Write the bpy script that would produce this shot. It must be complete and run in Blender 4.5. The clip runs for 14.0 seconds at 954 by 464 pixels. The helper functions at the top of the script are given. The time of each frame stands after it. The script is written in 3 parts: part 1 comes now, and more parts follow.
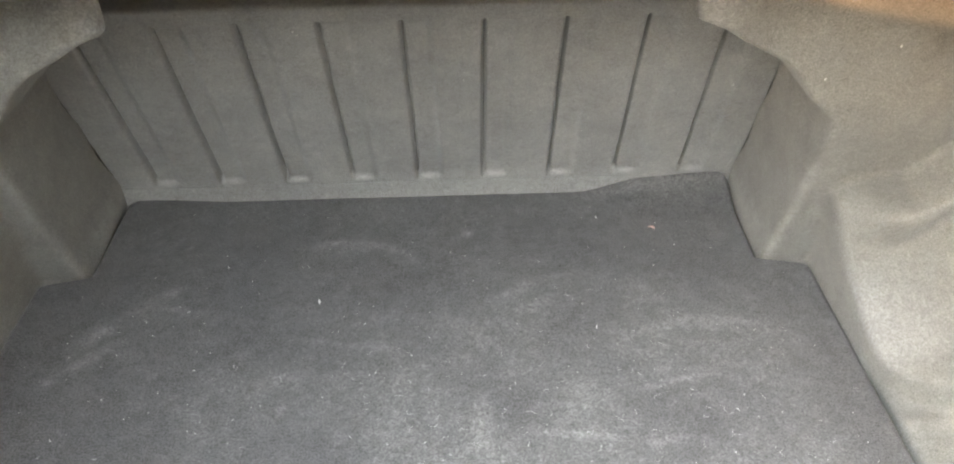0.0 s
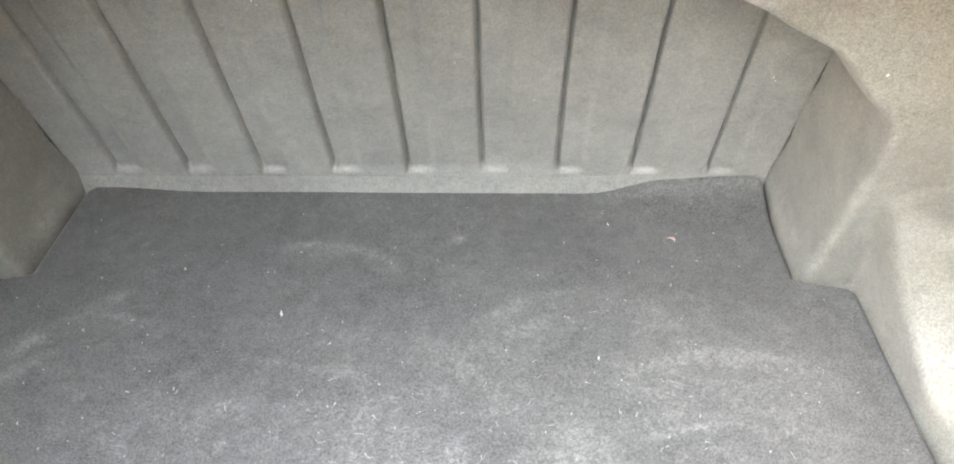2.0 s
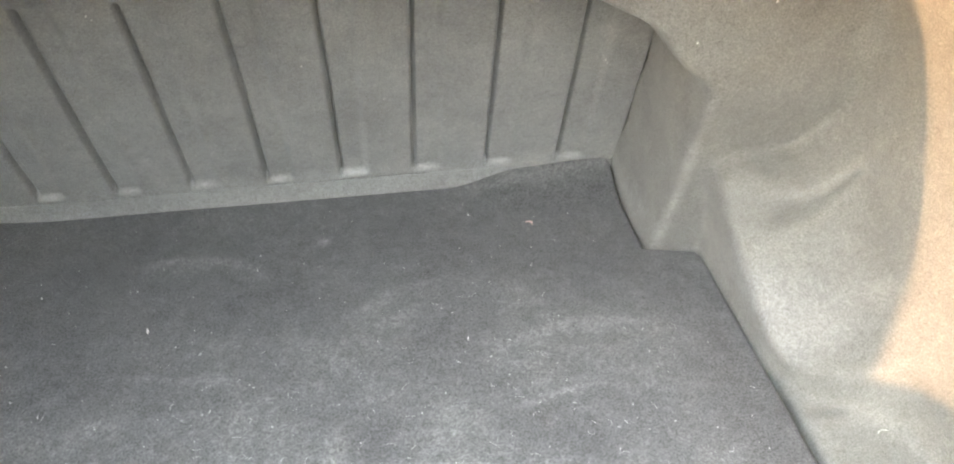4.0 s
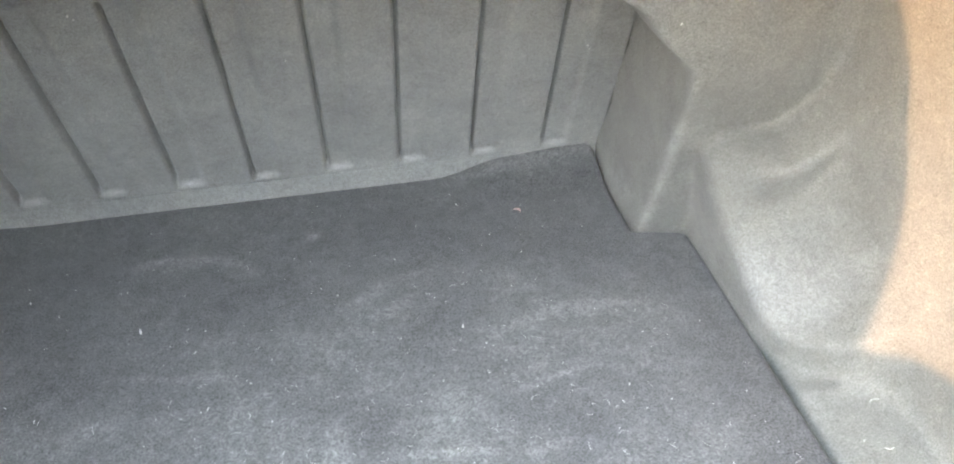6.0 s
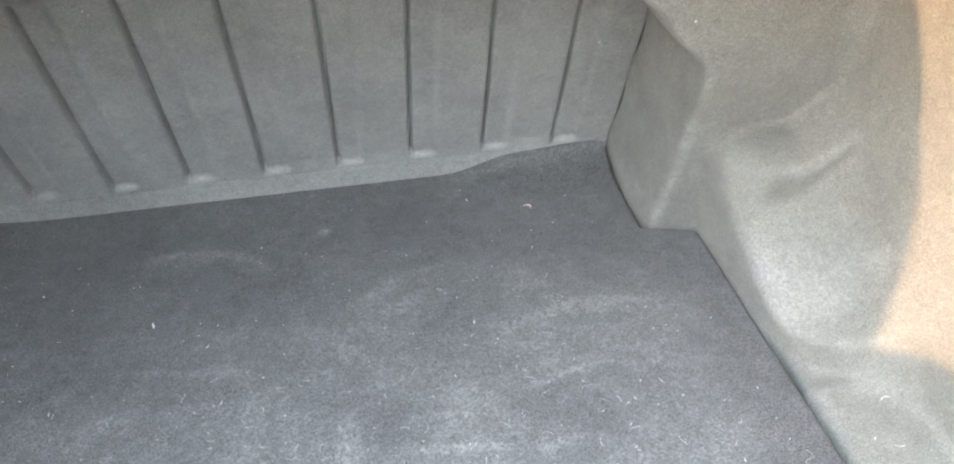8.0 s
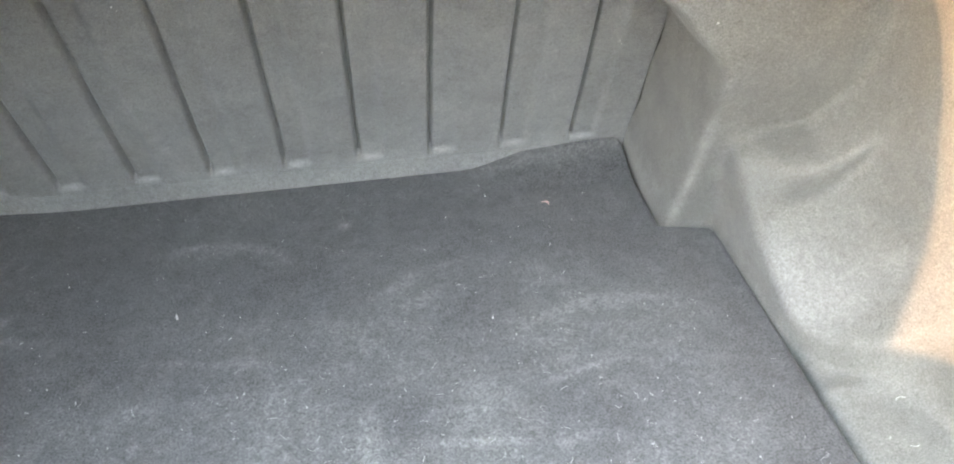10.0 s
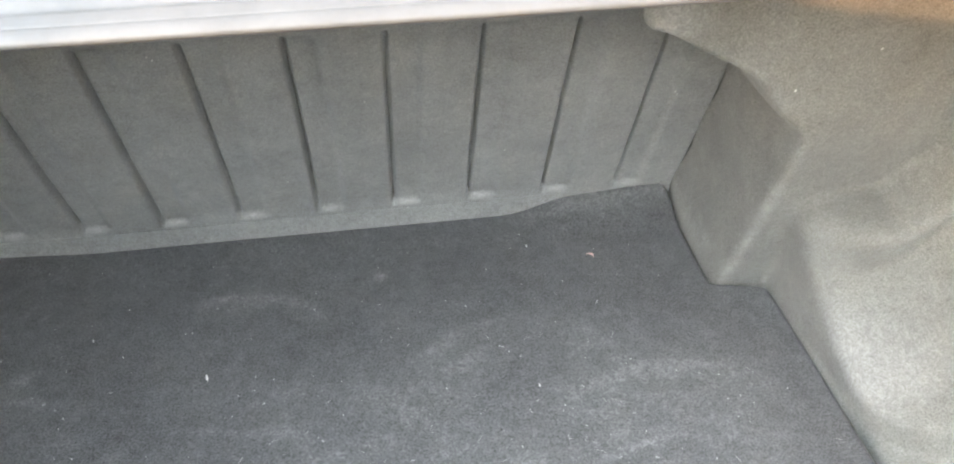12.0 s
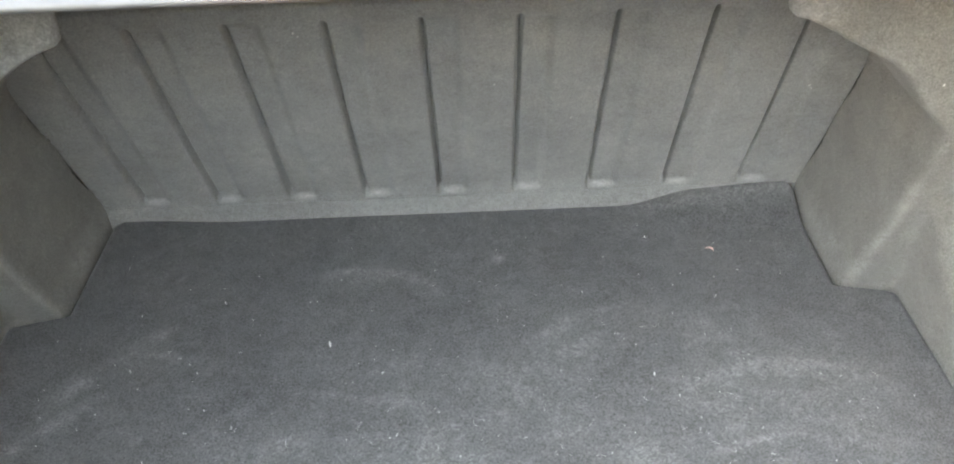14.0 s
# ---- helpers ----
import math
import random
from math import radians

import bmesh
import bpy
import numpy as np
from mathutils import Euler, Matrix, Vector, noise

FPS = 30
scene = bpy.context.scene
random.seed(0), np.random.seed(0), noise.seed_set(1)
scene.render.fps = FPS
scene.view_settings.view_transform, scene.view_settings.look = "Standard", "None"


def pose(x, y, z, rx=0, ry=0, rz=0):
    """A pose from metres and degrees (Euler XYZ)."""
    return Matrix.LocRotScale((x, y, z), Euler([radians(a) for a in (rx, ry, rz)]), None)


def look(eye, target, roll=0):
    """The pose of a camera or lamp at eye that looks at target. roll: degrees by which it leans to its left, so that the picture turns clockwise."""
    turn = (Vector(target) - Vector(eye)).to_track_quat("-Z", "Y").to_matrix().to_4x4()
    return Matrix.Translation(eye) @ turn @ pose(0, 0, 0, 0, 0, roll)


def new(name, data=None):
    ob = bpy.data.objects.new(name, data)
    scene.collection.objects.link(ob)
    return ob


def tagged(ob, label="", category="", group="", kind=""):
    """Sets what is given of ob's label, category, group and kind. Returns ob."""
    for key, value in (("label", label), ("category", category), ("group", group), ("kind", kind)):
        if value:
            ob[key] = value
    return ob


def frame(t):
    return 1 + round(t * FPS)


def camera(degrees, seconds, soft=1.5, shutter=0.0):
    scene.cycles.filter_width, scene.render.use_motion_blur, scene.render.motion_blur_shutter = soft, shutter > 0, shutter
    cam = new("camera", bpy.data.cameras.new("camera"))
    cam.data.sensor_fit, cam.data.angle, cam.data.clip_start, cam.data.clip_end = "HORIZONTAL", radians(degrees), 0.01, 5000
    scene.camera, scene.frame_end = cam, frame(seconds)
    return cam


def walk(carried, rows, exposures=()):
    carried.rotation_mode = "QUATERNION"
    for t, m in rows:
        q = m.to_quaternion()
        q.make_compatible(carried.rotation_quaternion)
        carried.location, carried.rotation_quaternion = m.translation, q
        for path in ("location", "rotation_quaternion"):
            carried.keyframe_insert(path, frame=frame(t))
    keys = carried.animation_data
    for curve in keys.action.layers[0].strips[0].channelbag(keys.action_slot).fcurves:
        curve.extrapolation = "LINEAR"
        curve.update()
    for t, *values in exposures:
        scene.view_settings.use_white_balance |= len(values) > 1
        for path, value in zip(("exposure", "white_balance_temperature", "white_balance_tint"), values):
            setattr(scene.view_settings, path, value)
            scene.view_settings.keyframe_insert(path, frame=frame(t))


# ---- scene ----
cam = camera(57.1, 14.0, soft=2.0)
PATH = [
    (0, (0.071, -0.217, 0.815), (0.093, 1.4, -0.361), -1.2),
    (0.5, (0.008, -0.113, 0.765), (0.024, 1.487, -0.435), -0.6),
    (1, (-0.046, 0.015, 0.726), (-0.074, 1.629, -0.454), -0.9),
    (1.5, (0.061, -0.083, 0.721), (-0.011, 1.529, -0.46), -1.4),
    (2, (0.133, -0.054, 0.74), (0.071, 1.535, -0.473), -1.0),
    (2.5, (0.139, -0.018, 0.718), (0.082, 1.598, -0.459), -0.8),
    (3, (0.148, -0.079, 0.676), (0.126, 1.538, -0.502), -1.8),
    (3.5, (0.154, -0.06, 0.677), (0.273, 1.556, -0.494), -2.1),
    (4, (0.156, -0.105, 0.726), (0.364, 1.502, -0.446), -0.8),
    (4.2, (0.149, -0.124, 0.727), (0.385, 1.484, -0.441), -0.8),
    (6.3, (0.137, -0.111, 0.722), (0.396, 1.481, -0.461), -1.8),
    (6.5, (0.137, -0.111, 0.722), (0.378, 1.484, -0.461), -1.8),
    (7, (0.124, -0.106, 0.721), (0.366, 1.488, -0.463), -1.7),
    (7.5, (0.128, -0.111, 0.725), (0.371, 1.484, -0.457), -1.7),
    (7.7, (0.128, -0.111, 0.725), (0.379, 1.482, -0.462), -1.7),
    (9.8, (0.114, -0.115, 0.738), (0.359, 1.462, -0.466), -1.5),
    (10, (0.114, -0.115, 0.738), (0.341, 1.464, -0.469), -1.5),
    (10.5, (0.09, -0.095, 0.73), (0.318, 1.481, -0.479), -1.3),
    (11, (0.075, -0.088, 0.73), (0.307, 1.487, -0.48), -1.0),
    (11.3, (0.081, -0.061, 0.729), (0.315, 1.53, -0.46), -1.0),
    (11.4, (0.084, -0.042, 0.745), (0.315, 1.547, -0.447), -0.9),
    (11.5, (0.083, -0.022, 0.767), (0.315, 1.552, -0.444), -0.7),
    (12, (0.076, -0.016, 0.768), (0.295, 1.557, -0.448), -0.6),
    (12.5, (0.033, -0.027, 0.761), (0.235, 1.549, -0.454), -0.7),
    (13, (0.036, -0.027, 0.768), (0.169, 1.556, -0.448), -1.8),
    (13.3, (0.064, -0.029, 0.785), (0.104, 1.562, -0.427), -3.3),
    (13.5, (0.039, -0.026, 0.782), (0.086, 1.56, -0.435), -2.5),
    (14, (0.047, -0.036, 0.762), (0.041, 1.553, -0.452), -2.5),
]
EXPOSURES = [(0, 5.13, 12700, 22), (0.5, 5.38, 12000, 21), (1.0, 5.58, 11800, 20), (2.0, 5.85, 12400, 21), (2.6, 5.68, 12400, 21), (3.0, 5.55, 12400, 21), (3.5, 5.28, 12300, 22), (4.0, 5.29, 11900, 20), (6.5, 5.25, 10300, 19), (7.5, 5.25, 10300, 19), (11.0, 5.23, 10600, 19), (11.5, 5.18, 10800, 19), (14.0, 5.16, 11200, 19)]
walk(cam, [(t, look(eye, target, roll)) for t, eye, target, roll in PATH], EXPOSURES)

# ---- world, sun, exposure ----
SUN_WAY = Vector((1.0, 0.69, -0.23)).normalized()      # the way the sunlight travels
world = bpy.data.worlds.new("sky")
scene.world = world
world.use_nodes = True
wn = world.node_tree
sky = wn.nodes.new("ShaderNodeTexSky")
sky.sky_type = "NISHITA"
sky.sun_disc = False
sky.dust_density = 0.2
sky.sun_elevation = math.asin(-SUN_WAY.z)
sky.sun_rotation = math.atan2(-SUN_WAY.x, -SUN_WAY.y)
background = wn.nodes["Background"]
background.inputs["Strength"].default_value = 0.15
wn.links.new(sky.outputs["Color"], background.inputs["Color"])
sun_data = bpy.data.lights.new("sun", "SUN")
sun_data.energy = 0.125
sun_data.angle = radians(0.6)
sun_data.color = (1.0, 0.70, 0.48)
sun = new("sun", sun_data)
sun.matrix_world = look((0, 0, 5), Vector((0, 0, 5)) + SUN_WAY)

MID = 0.006            # the car's middle plane


# ---- materials ----
def material(name):
    m = bpy.data.materials.new(name)
    m.use_nodes = True
    nt = m.node_tree
    return m, nt, nt.nodes["Principled BSDF"]


def node(nt, kind, **values):
    n = nt.nodes.new(kind)
    for key, value in values.items():
        n.inputs[key.replace("_", " ")].default_value = value
    return n


def ramp(nt, source, stops):
    n = nt.nodes.new("ShaderNodeValToRGB")
    while len(n.color_ramp.elements) < len(stops):
        n.color_ramp.elements.new(0.5)
    for e, (p, c) in zip(n.color_ramp.elements, stops):
        e.position, e.color = p, (*c, 1)
    nt.links.new(source, n.inputs["Fac"])
    return n


def mix(nt, kind, fac, a, b):
    n = nt.nodes.new("ShaderNodeMix")
    n.data_type, n.blend_type = "RGBA", kind
    for socket, value in ((n.inputs["Factor"], fac), (n.inputs["A"], a), (n.inputs["B"], b)):
        if isinstance(value, bpy.types.NodeSocket):
            nt.links.new(value, socket)
        else:
            socket.default_value = value if isinstance(value, float) else (*value, 1)
    return n.outputs["Result"]


def felt(name, colour, fibre_scale=600.0, grain=0.35, sheen=0.25, dust_and_light=None, bump=0.5, mottle=0.4, speckle=0.25):
    """Needle felt: matted fibres with fine light and dark grain, broad wear and, where the mesh carries it, a dusty
    layer that also holds painted light.
    """
    m, nt, bsdf = material(name)
    coord = nt.nodes.new("ShaderNodeTexCoord").outputs["Object"]
    fine = node(nt, "ShaderNodeTexNoise", Scale=fibre_scale, Detail=3.0, Roughness=0.75)
    fibre = node(nt, "ShaderNodeTexNoise", Scale=fibre_scale * 0.36, Detail=4.0, Roughness=0.7, Distortion=1.5)
    broad = node(nt, "ShaderNodeTexNoise", Scale=7.0, Detail=5.0, Roughness=0.6)
    for n in (fine, fibre, broad):
        nt.links.new(coord, n.inputs["Vector"])
    dark = tuple(c * (1 - grain) for c in colour)
    light = tuple(c * (1 + grain) for c in colour)
    base = ramp(nt, fine.outputs["Fac"], [(0.3, dark), (0.7, light)]).outputs["Color"]
    wear = ramp(nt, broad.outputs["Fac"], [(0.3, (0.86, 0.86, 0.87)), (0.7, (1.12, 1.12, 1.11))]).outputs["Color"]
    base = mix(nt, "MULTIPLY", 1.0, base, wear)
    clump = node(nt, "ShaderNodeTexNoise", Scale=38.0, Detail=5.0, Roughness=0.7)
    nt.links.new(coord, clump.inputs["Vector"])
    tufts = ramp(nt, clump.outputs["Fac"], [(0.36, (0.82, 0.82, 0.82)), (0.64, (1.16, 1.16, 1.16))]).outputs["Color"]
    base = mix(nt, "MULTIPLY", mottle, base, tufts)
    knots = ramp(nt, fibre.outputs["Fac"], [(0.35, (0.8, 0.8, 0.8)), (0.65, (1.2, 1.2, 1.2))]).outputs["Color"]
    base = mix(nt, "MULTIPLY", 0.7, base, knots)
    if dust_and_light:
        layer = nt.nodes.new("ShaderNodeAttribute")
        layer.attribute_name = "dust_and_light"
        speck = ramp(nt, fibre.outputs["Fac"], [(0.38, (speckle, speckle, speckle)), (0.66, (1, 1, 1))]).outputs["Color"]
        pills = node(nt, "ShaderNodeTexNoise", Scale=95.0, Detail=4.0, Roughness=0.6, Distortion=2.2)
        nt.links.new(coord, pills.inputs["Vector"])
        lumps = ramp(nt, pills.outputs["Fac"], [(0.40, (0.62, 0.62, 0.62)), (0.56, (1.0, 1.0, 1.0)), (0.68, (1.7, 1.7, 1.7))]).outputs["Color"]
        amount = mix(nt, "MULTIPLY", 1.0, mix(nt, "MULTIPLY", 1.0, layer.outputs["Color"], speck), lumps)
        base = mix(nt, "MIX", amount, base, dust_and_light)
    nt.links.new(base, bsdf.inputs["Base Color"])
    bsdf.inputs["Roughness"].default_value = 0.95
    bsdf.inputs["Specular IOR Level"].default_value = 0.2
    bsdf.inputs["Sheen Weight"].default_value = sheen
    bsdf.inputs["Sheen Roughness"].default_value = 0.5
    height = mix(nt, "MIX", 0.5, fine.outputs["Color"], fibre.outputs["Color"])
    if dust_and_light:
        height = mix(nt, "MIX", mix(nt, "MULTIPLY", 1.0, layer.outputs["Color"], (1.5, 1.5, 1.5)), height, pills.outputs["Color"])
    b = node(nt, "ShaderNodeBump", Strength=bump, Distance=0.0023 if mottle > 0.5 else 0.0015)
    nt.links.new(height, b.inputs["Height"])
    nt.links.new(b.outputs["Normal"], bsdf.inputs["Normal"])
    return m


MAT_FELT = felt("mat_felt", (0.1435, 0.1445, 0.1485), fibre_scale=420.0, grain=0.66, dust_and_light=(0.442, 0.44, 0.438), bump=1.0, mottle=0.75)
LINER_FELT = felt("liner_felt", (0.270, 0.266, 0.251), grain=0.42, dust_and_light=(0.56, 0.56, 0.55), speckle=0.5, bump=0.6)
SEAT_FELT = felt("seat_felt", (0.355, 0.355, 0.347), grain=0.34, dust_and_light=(0.60, 0.60, 0.59), bump=0.5, speckle=0.7)


def paint(name, colour, rough=0.3, coat=0.6):
    m, nt, bsdf = material(name)
    coord = nt.nodes.new("ShaderNodeTexCoord").outputs["Object"]
    grime = node(nt, "ShaderNodeTexNoise", Scale=22.0, Detail=6.0, Roughness=0.65)
    nt.links.new(coord, grime.inputs["Vector"])
    dirty = tuple(c * 0.8 for c in colour)
    c = ramp(nt, grime.outputs["Fac"], [(0.32, dirty), (0.55, colour)])
    nt.links.new(c.outputs["Color"], bsdf.inputs["Base Color"])
    bsdf.inputs["Roughness"].default_value = rough
    bsdf.inputs["Coat Weight"].default_value = coat
    return m


def plain(name, colour, rough=0.8):
    m, nt, bsdf = material(name)
    coord = nt.nodes.new("ShaderNodeTexCoord").outputs["Object"]
    n = node(nt, "ShaderNodeTexNoise", Scale=40.0, Detail=5.0)
    nt.links.new(coord, n.inputs["Vector"])
    c = ramp(nt, n.outputs["Fac"], [(0.3, tuple(v * 0.8 for v in colour)), (0.7, tuple(v * 1.15 for v in colour))])
    nt.links.new(c.outputs["Color"], bsdf.inputs["Base Color"])
    bsdf.inputs["Roughness"].default_value = rough
    return m


BODY_PAINT = paint("body_paint", (0.17, 0.17, 0.172), 0.42, 0.15)
RUBBER = plain("rubber", (0.03, 0.03, 0.032), 0.6)
DARK_METAL = plain("dark_metal", (0.05, 0.05, 0.05), 0.5)
GREY_BOARD = plain("grey_board", (0.22, 0.22, 0.22), 0.9)
PAVING = plain("paving", (0.30, 0.28, 0.25), 0.95)
SCREEN_DARK = plain("screen_dark", (0.05, 0.047, 0.044), 0.9)
SCREEN_WOOD = plain("screen_wood", (0.085, 0.07, 0.055), 0.9)
LINT = plain("lint", (0.86, 0.85, 0.83), 0.8)
RED = plain("red_fleck", (0.92, 0.62, 0.56), 0.7)


# ---- helpers for building ----
def mesh_object(name, verts, faces, mat, parent=None, smooth=True):
    me = bpy.data.meshes.new(name)
    me.from_pydata([tuple(v) for v in verts], [], [tuple(f) for f in faces])
    me.materials.append(mat)
    if smooth:
        me.polygons.foreach_set("use_smooth", [True] * len(me.polygons))
    me.update()
    ob = new(name, me)
    if parent:
        ob.parent = parent
    return ob


def part(name, bm, mat, parent, label=""):
    me = bpy.data.meshes.new(name)
    bm.normal_update()
    bm.to_mesh(me)
    bm.free()
    me.materials.append(mat)
    ob = new(name, me)
    ob.parent = parent
    return tagged(ob, label)


def sheet(nu, nv, place):
    """Vertices and quads of a grid; place(a, b) takes two arrays from 0 to 1."""
    a, b = np.meshgrid(np.linspace(0, 1, nu), np.linspace(0, 1, nv), indexing="ij")
    xyz = np.stack(place(a, b), axis=-1).reshape(-1, 3)
    i = np.arange(nu * nv).reshape(nu, nv)
    quads = np.stack([i[:-1, :-1], i[1:, :-1], i[1:, 1:], i[:-1, 1:]], axis=-1).reshape(-1, 4)
    return xyz, quads.tolist()


def step(e0, e1, x):
    t = np.clip((x - e0) / (e1 - e0), 0, 1)
    return t * t * (3 - 2 * t)


def smin(a, b, k):
    h = np.clip(0.5 + 0.5 * (b - a) / k, 0, 1)
    return b + (a - b) * h - k * h * (1 - h)


def smax(a, b, k):
    return -smin(-a, -b, k)


def thicken(ob, metres, offset):
    s = ob.modifiers.new("thickness", "SOLIDIFY")
    s.thickness, s.offset = metres, offset


def value_noise(x, y, scale, seed):
    """Smooth noise from 0 to 1 on two arrays."""
    rng = np.random.RandomState(seed)
    table = rng.rand(64, 64)
    fx, fy = x * scale, y * scale
    ix, iy = np.floor(fx).astype(int), np.floor(fy).astype(int)
    tx, ty = fx - ix, fy - iy
    tx, ty = tx * tx * (3 - 2 * tx), ty * ty * (3 - 2 * ty)
    g = lambda i, j: table[(ix + i) % 64, (iy + j) % 64]
    return (g(0, 0) * (1 - tx) + g(1, 0) * tx) * (1 - ty) + (g(0, 1) * (1 - tx) + g(1, 1) * tx) * ty


def cloud(x, y, scale, seed, octaves=4):
    total, weight, amp = 0, 0, 1.0
    for o in range(octaves):
        total = total + amp * value_noise(x + 7.3 * o, y - 3.1 * o, scale * 2 ** o, seed + o)
        weight += amp
        amp *= 0.55
    return total / weight


def set_dust_and_light(ob, values):
    att = ob.data.attributes.new("dust_and_light", "FLOAT", "POINT")
    att.data.foreach_set("value", np.clip(values, 0, 1).astype(np.float32))


# ---- moulded side liners ----
def liner_fields(u, y, z):
    """Tower, wall, wheel arch, floor and brim of the liner: each positive in the air and negative inside; u is the distance from the middle plane."""
    wave = 0.0015 * np.sin(u * 37 + z * 23) + 0.0015 * np.sin(y * 31 - z * 41 + 1.3)
    face = smax(0.813 - 0.385 * z, 0.684 + 0 * z, 0.03) + 0.12 * np.clip(u - 0.52, 0, 1)                 # rear face of the suspension tower
    inner = np.interp(z, (0.02, 0.08, 0.25, 0.285, 0.302, 0.324, 0.340, 0.370, 0.387, 0.403, 0.424, 0.434, 0.440),
                      (0.506, 0.512, 0.513, 0.510, 0.503, 0.477, 0.464, 0.441, 0.418, 0.388, 0.354, 0.324, 0.320))   # its side towards the middle
    tower = smax(face - y, inner - u, 0.011)
    tower = smax(tower, y - face - 0.014 - 4.0 * np.clip(u - 0.40, 0, 1), 0.008)     # only a thin flange at its tip
    wall = 0.697 - 0.03 * step(0.30, 0.60, z) - u
    # wheel arch: a dished face between the rolled ridge on top and the flared rim near the floor
    ridge = np.interp(u, (0.54, 0.60, 0.64, 0.665, 0.685, 0.70), (0.166, 0.155, 0.155, 0.172, 0.202, 0.24))
    out = (0.58, 0.61, 0.64, 0.66, 0.68, 0.70)
    rim_y = np.interp(u, out, (0.565, 0.530, 0.508, 0.492, 0.480, 0.472))
    rim_z = np.interp(u, out, (0.022, 0.030, 0.042, 0.060, 0.092, 0.135))
    rise = np.clip((z - rim_z) / (ridge - rim_z), 0, 1)
    front = (rim_y + (0.700 - rim_y) * (1 - (1 - rise) ** 3.0) - y) * 0.75
    ledge = z - ridge - 0.12 * (y - 0.70)
    flank = np.interp(z, (0.0, 0.04, 0.126, 0.173), (0.580, 0.577, 0.553, 0.548)) - u
    over = z - ridge - 0.018
    bead = 0.025 * np.exp(-(over / np.where(over > 0, 0.015, 0.045)) ** 2) * step(0.555, 0.60, u)      # the roll along the ridge
    hump = smax(smax(front, ledge - 0.012, 0.028) - bead, flank, 0.030)
    ground = z - (-0.012 - 0.030 * np.exp(-((u - 0.576) / 0.009) ** 2) * step(0.60, 0.555, y) - 0.030 * np.exp(-((u - 0.504) / 0.006) ** 2) * step(0.80, 0.83, y) + 0.010 * np.exp(-((y - 0.492) / 0.012) ** 2))
    brim = smax(0.592 - z, 0.575 - u, 0.02)
    return tower + wave, wall + wave, hump + wave, ground + wave, brim + wave


def liner_field(u, y, z):
    """The liner as one moulded body, with rounded inner corners."""
    tower, wall, hump, ground, brim = liner_fields(u, y, z)
    f = smin(smin(tower, wall, 0.034), smin(hump, wall, 0.036), 0.012)
    return smin(smin(f, ground, 0.014), brim, 0.02)


def surface_net(field, low, high, cell):
    """A quad mesh of the zero surface of a field over a box, with normals towards the positive side."""
    axes = [np.arange(a, b, cell) for a, b in zip(low, high)]
    grid = np.stack(np.meshgrid(*axes, indexing="ij"), axis=-1)
    f = field(grid[..., 0], grid[..., 1], grid[..., 2])
    n = f.shape
    total, count = np.zeros((n[0] - 1, n[1] - 1, n[2] - 1, 3)), np.zeros((n[0] - 1, n[1] - 1, n[2] - 1))
    corners = [(i, j, k) for i in (0, 1) for j in (0, 1) for k in (0, 1)]
    sub = lambda v, c: v[c[0]:n[0] - 1 + c[0], c[1]:n[1] - 1 + c[1], c[2]:n[2] - 1 + c[2]]
    for a in corners:
        for axis in range(3):
            if a[axis]:
                continue
            b = tuple(1 if m == axis else a[m] for m in range(3))
            fa, fb = sub(f, a), sub(f, b)
            cut = (fa > 0) != (fb > 0)
            t = np.where(cut, fa / np.where(cut, fa - fb, 1), 0)
            p = sub(grid, a) + t[..., None] * (sub(grid, b) - sub(grid, a))
            total += np.where(cut[..., None], p, 0)
            count += cut
    used = count > 0
    index = -np.ones(used.shape, int)
    index[used] = np.arange(used.sum())
    verts = total[used] / count[used][:, None]
    faces = []
    for axis in range(3):
        o1, o2 = [m for m in range(3) if m != axis]
        lo = [slice(None)] * 3
        hi = [slice(None)] * 3
        lo[axis], hi[axis] = slice(0, -1), slice(1, None)
        fa, fb = f[tuple(lo)], f[tuple(hi)]
        where = np.argwhere((fa > 0) != (fb > 0))
        where = where[(where[:, o1] > 0) & (where[:, o2] > 0) & (where[:, o1] < n[o1] - 1) & (where[:, o2] < n[o2] - 1)]
        q = []
        for d1, d2 in ((1, 1), (0, 1), (0, 0), (1, 0)):
            c = where.copy()
            c[:, o1] -= d1
            c[:, o2] -= d2
            q.append(index[c[:, 0], c[:, 1], c[:, 2]])
        q = np.stack(q, axis=-1)
        up = fb[tuple(where.T)] > 0
        if axis == 1:
            up = ~up
        q[~up] = q[~up][:, ::-1]
        faces.append(q)
    return verts, np.concatenate(faces)


def spread(n, faces, values):
    """The mean of values over each vertex's neighbours along the edges."""
    a = faces.ravel()
    b = np.roll(faces, -1, axis=1).ravel()
    total, count = np.zeros_like(values), np.zeros(n)
    for p, q in ((a, b), (b, a)):
        np.add.at(total, p, values[q])
        np.add.at(count, p, 1)
    return total / np.maximum(count, 1)[:, None]


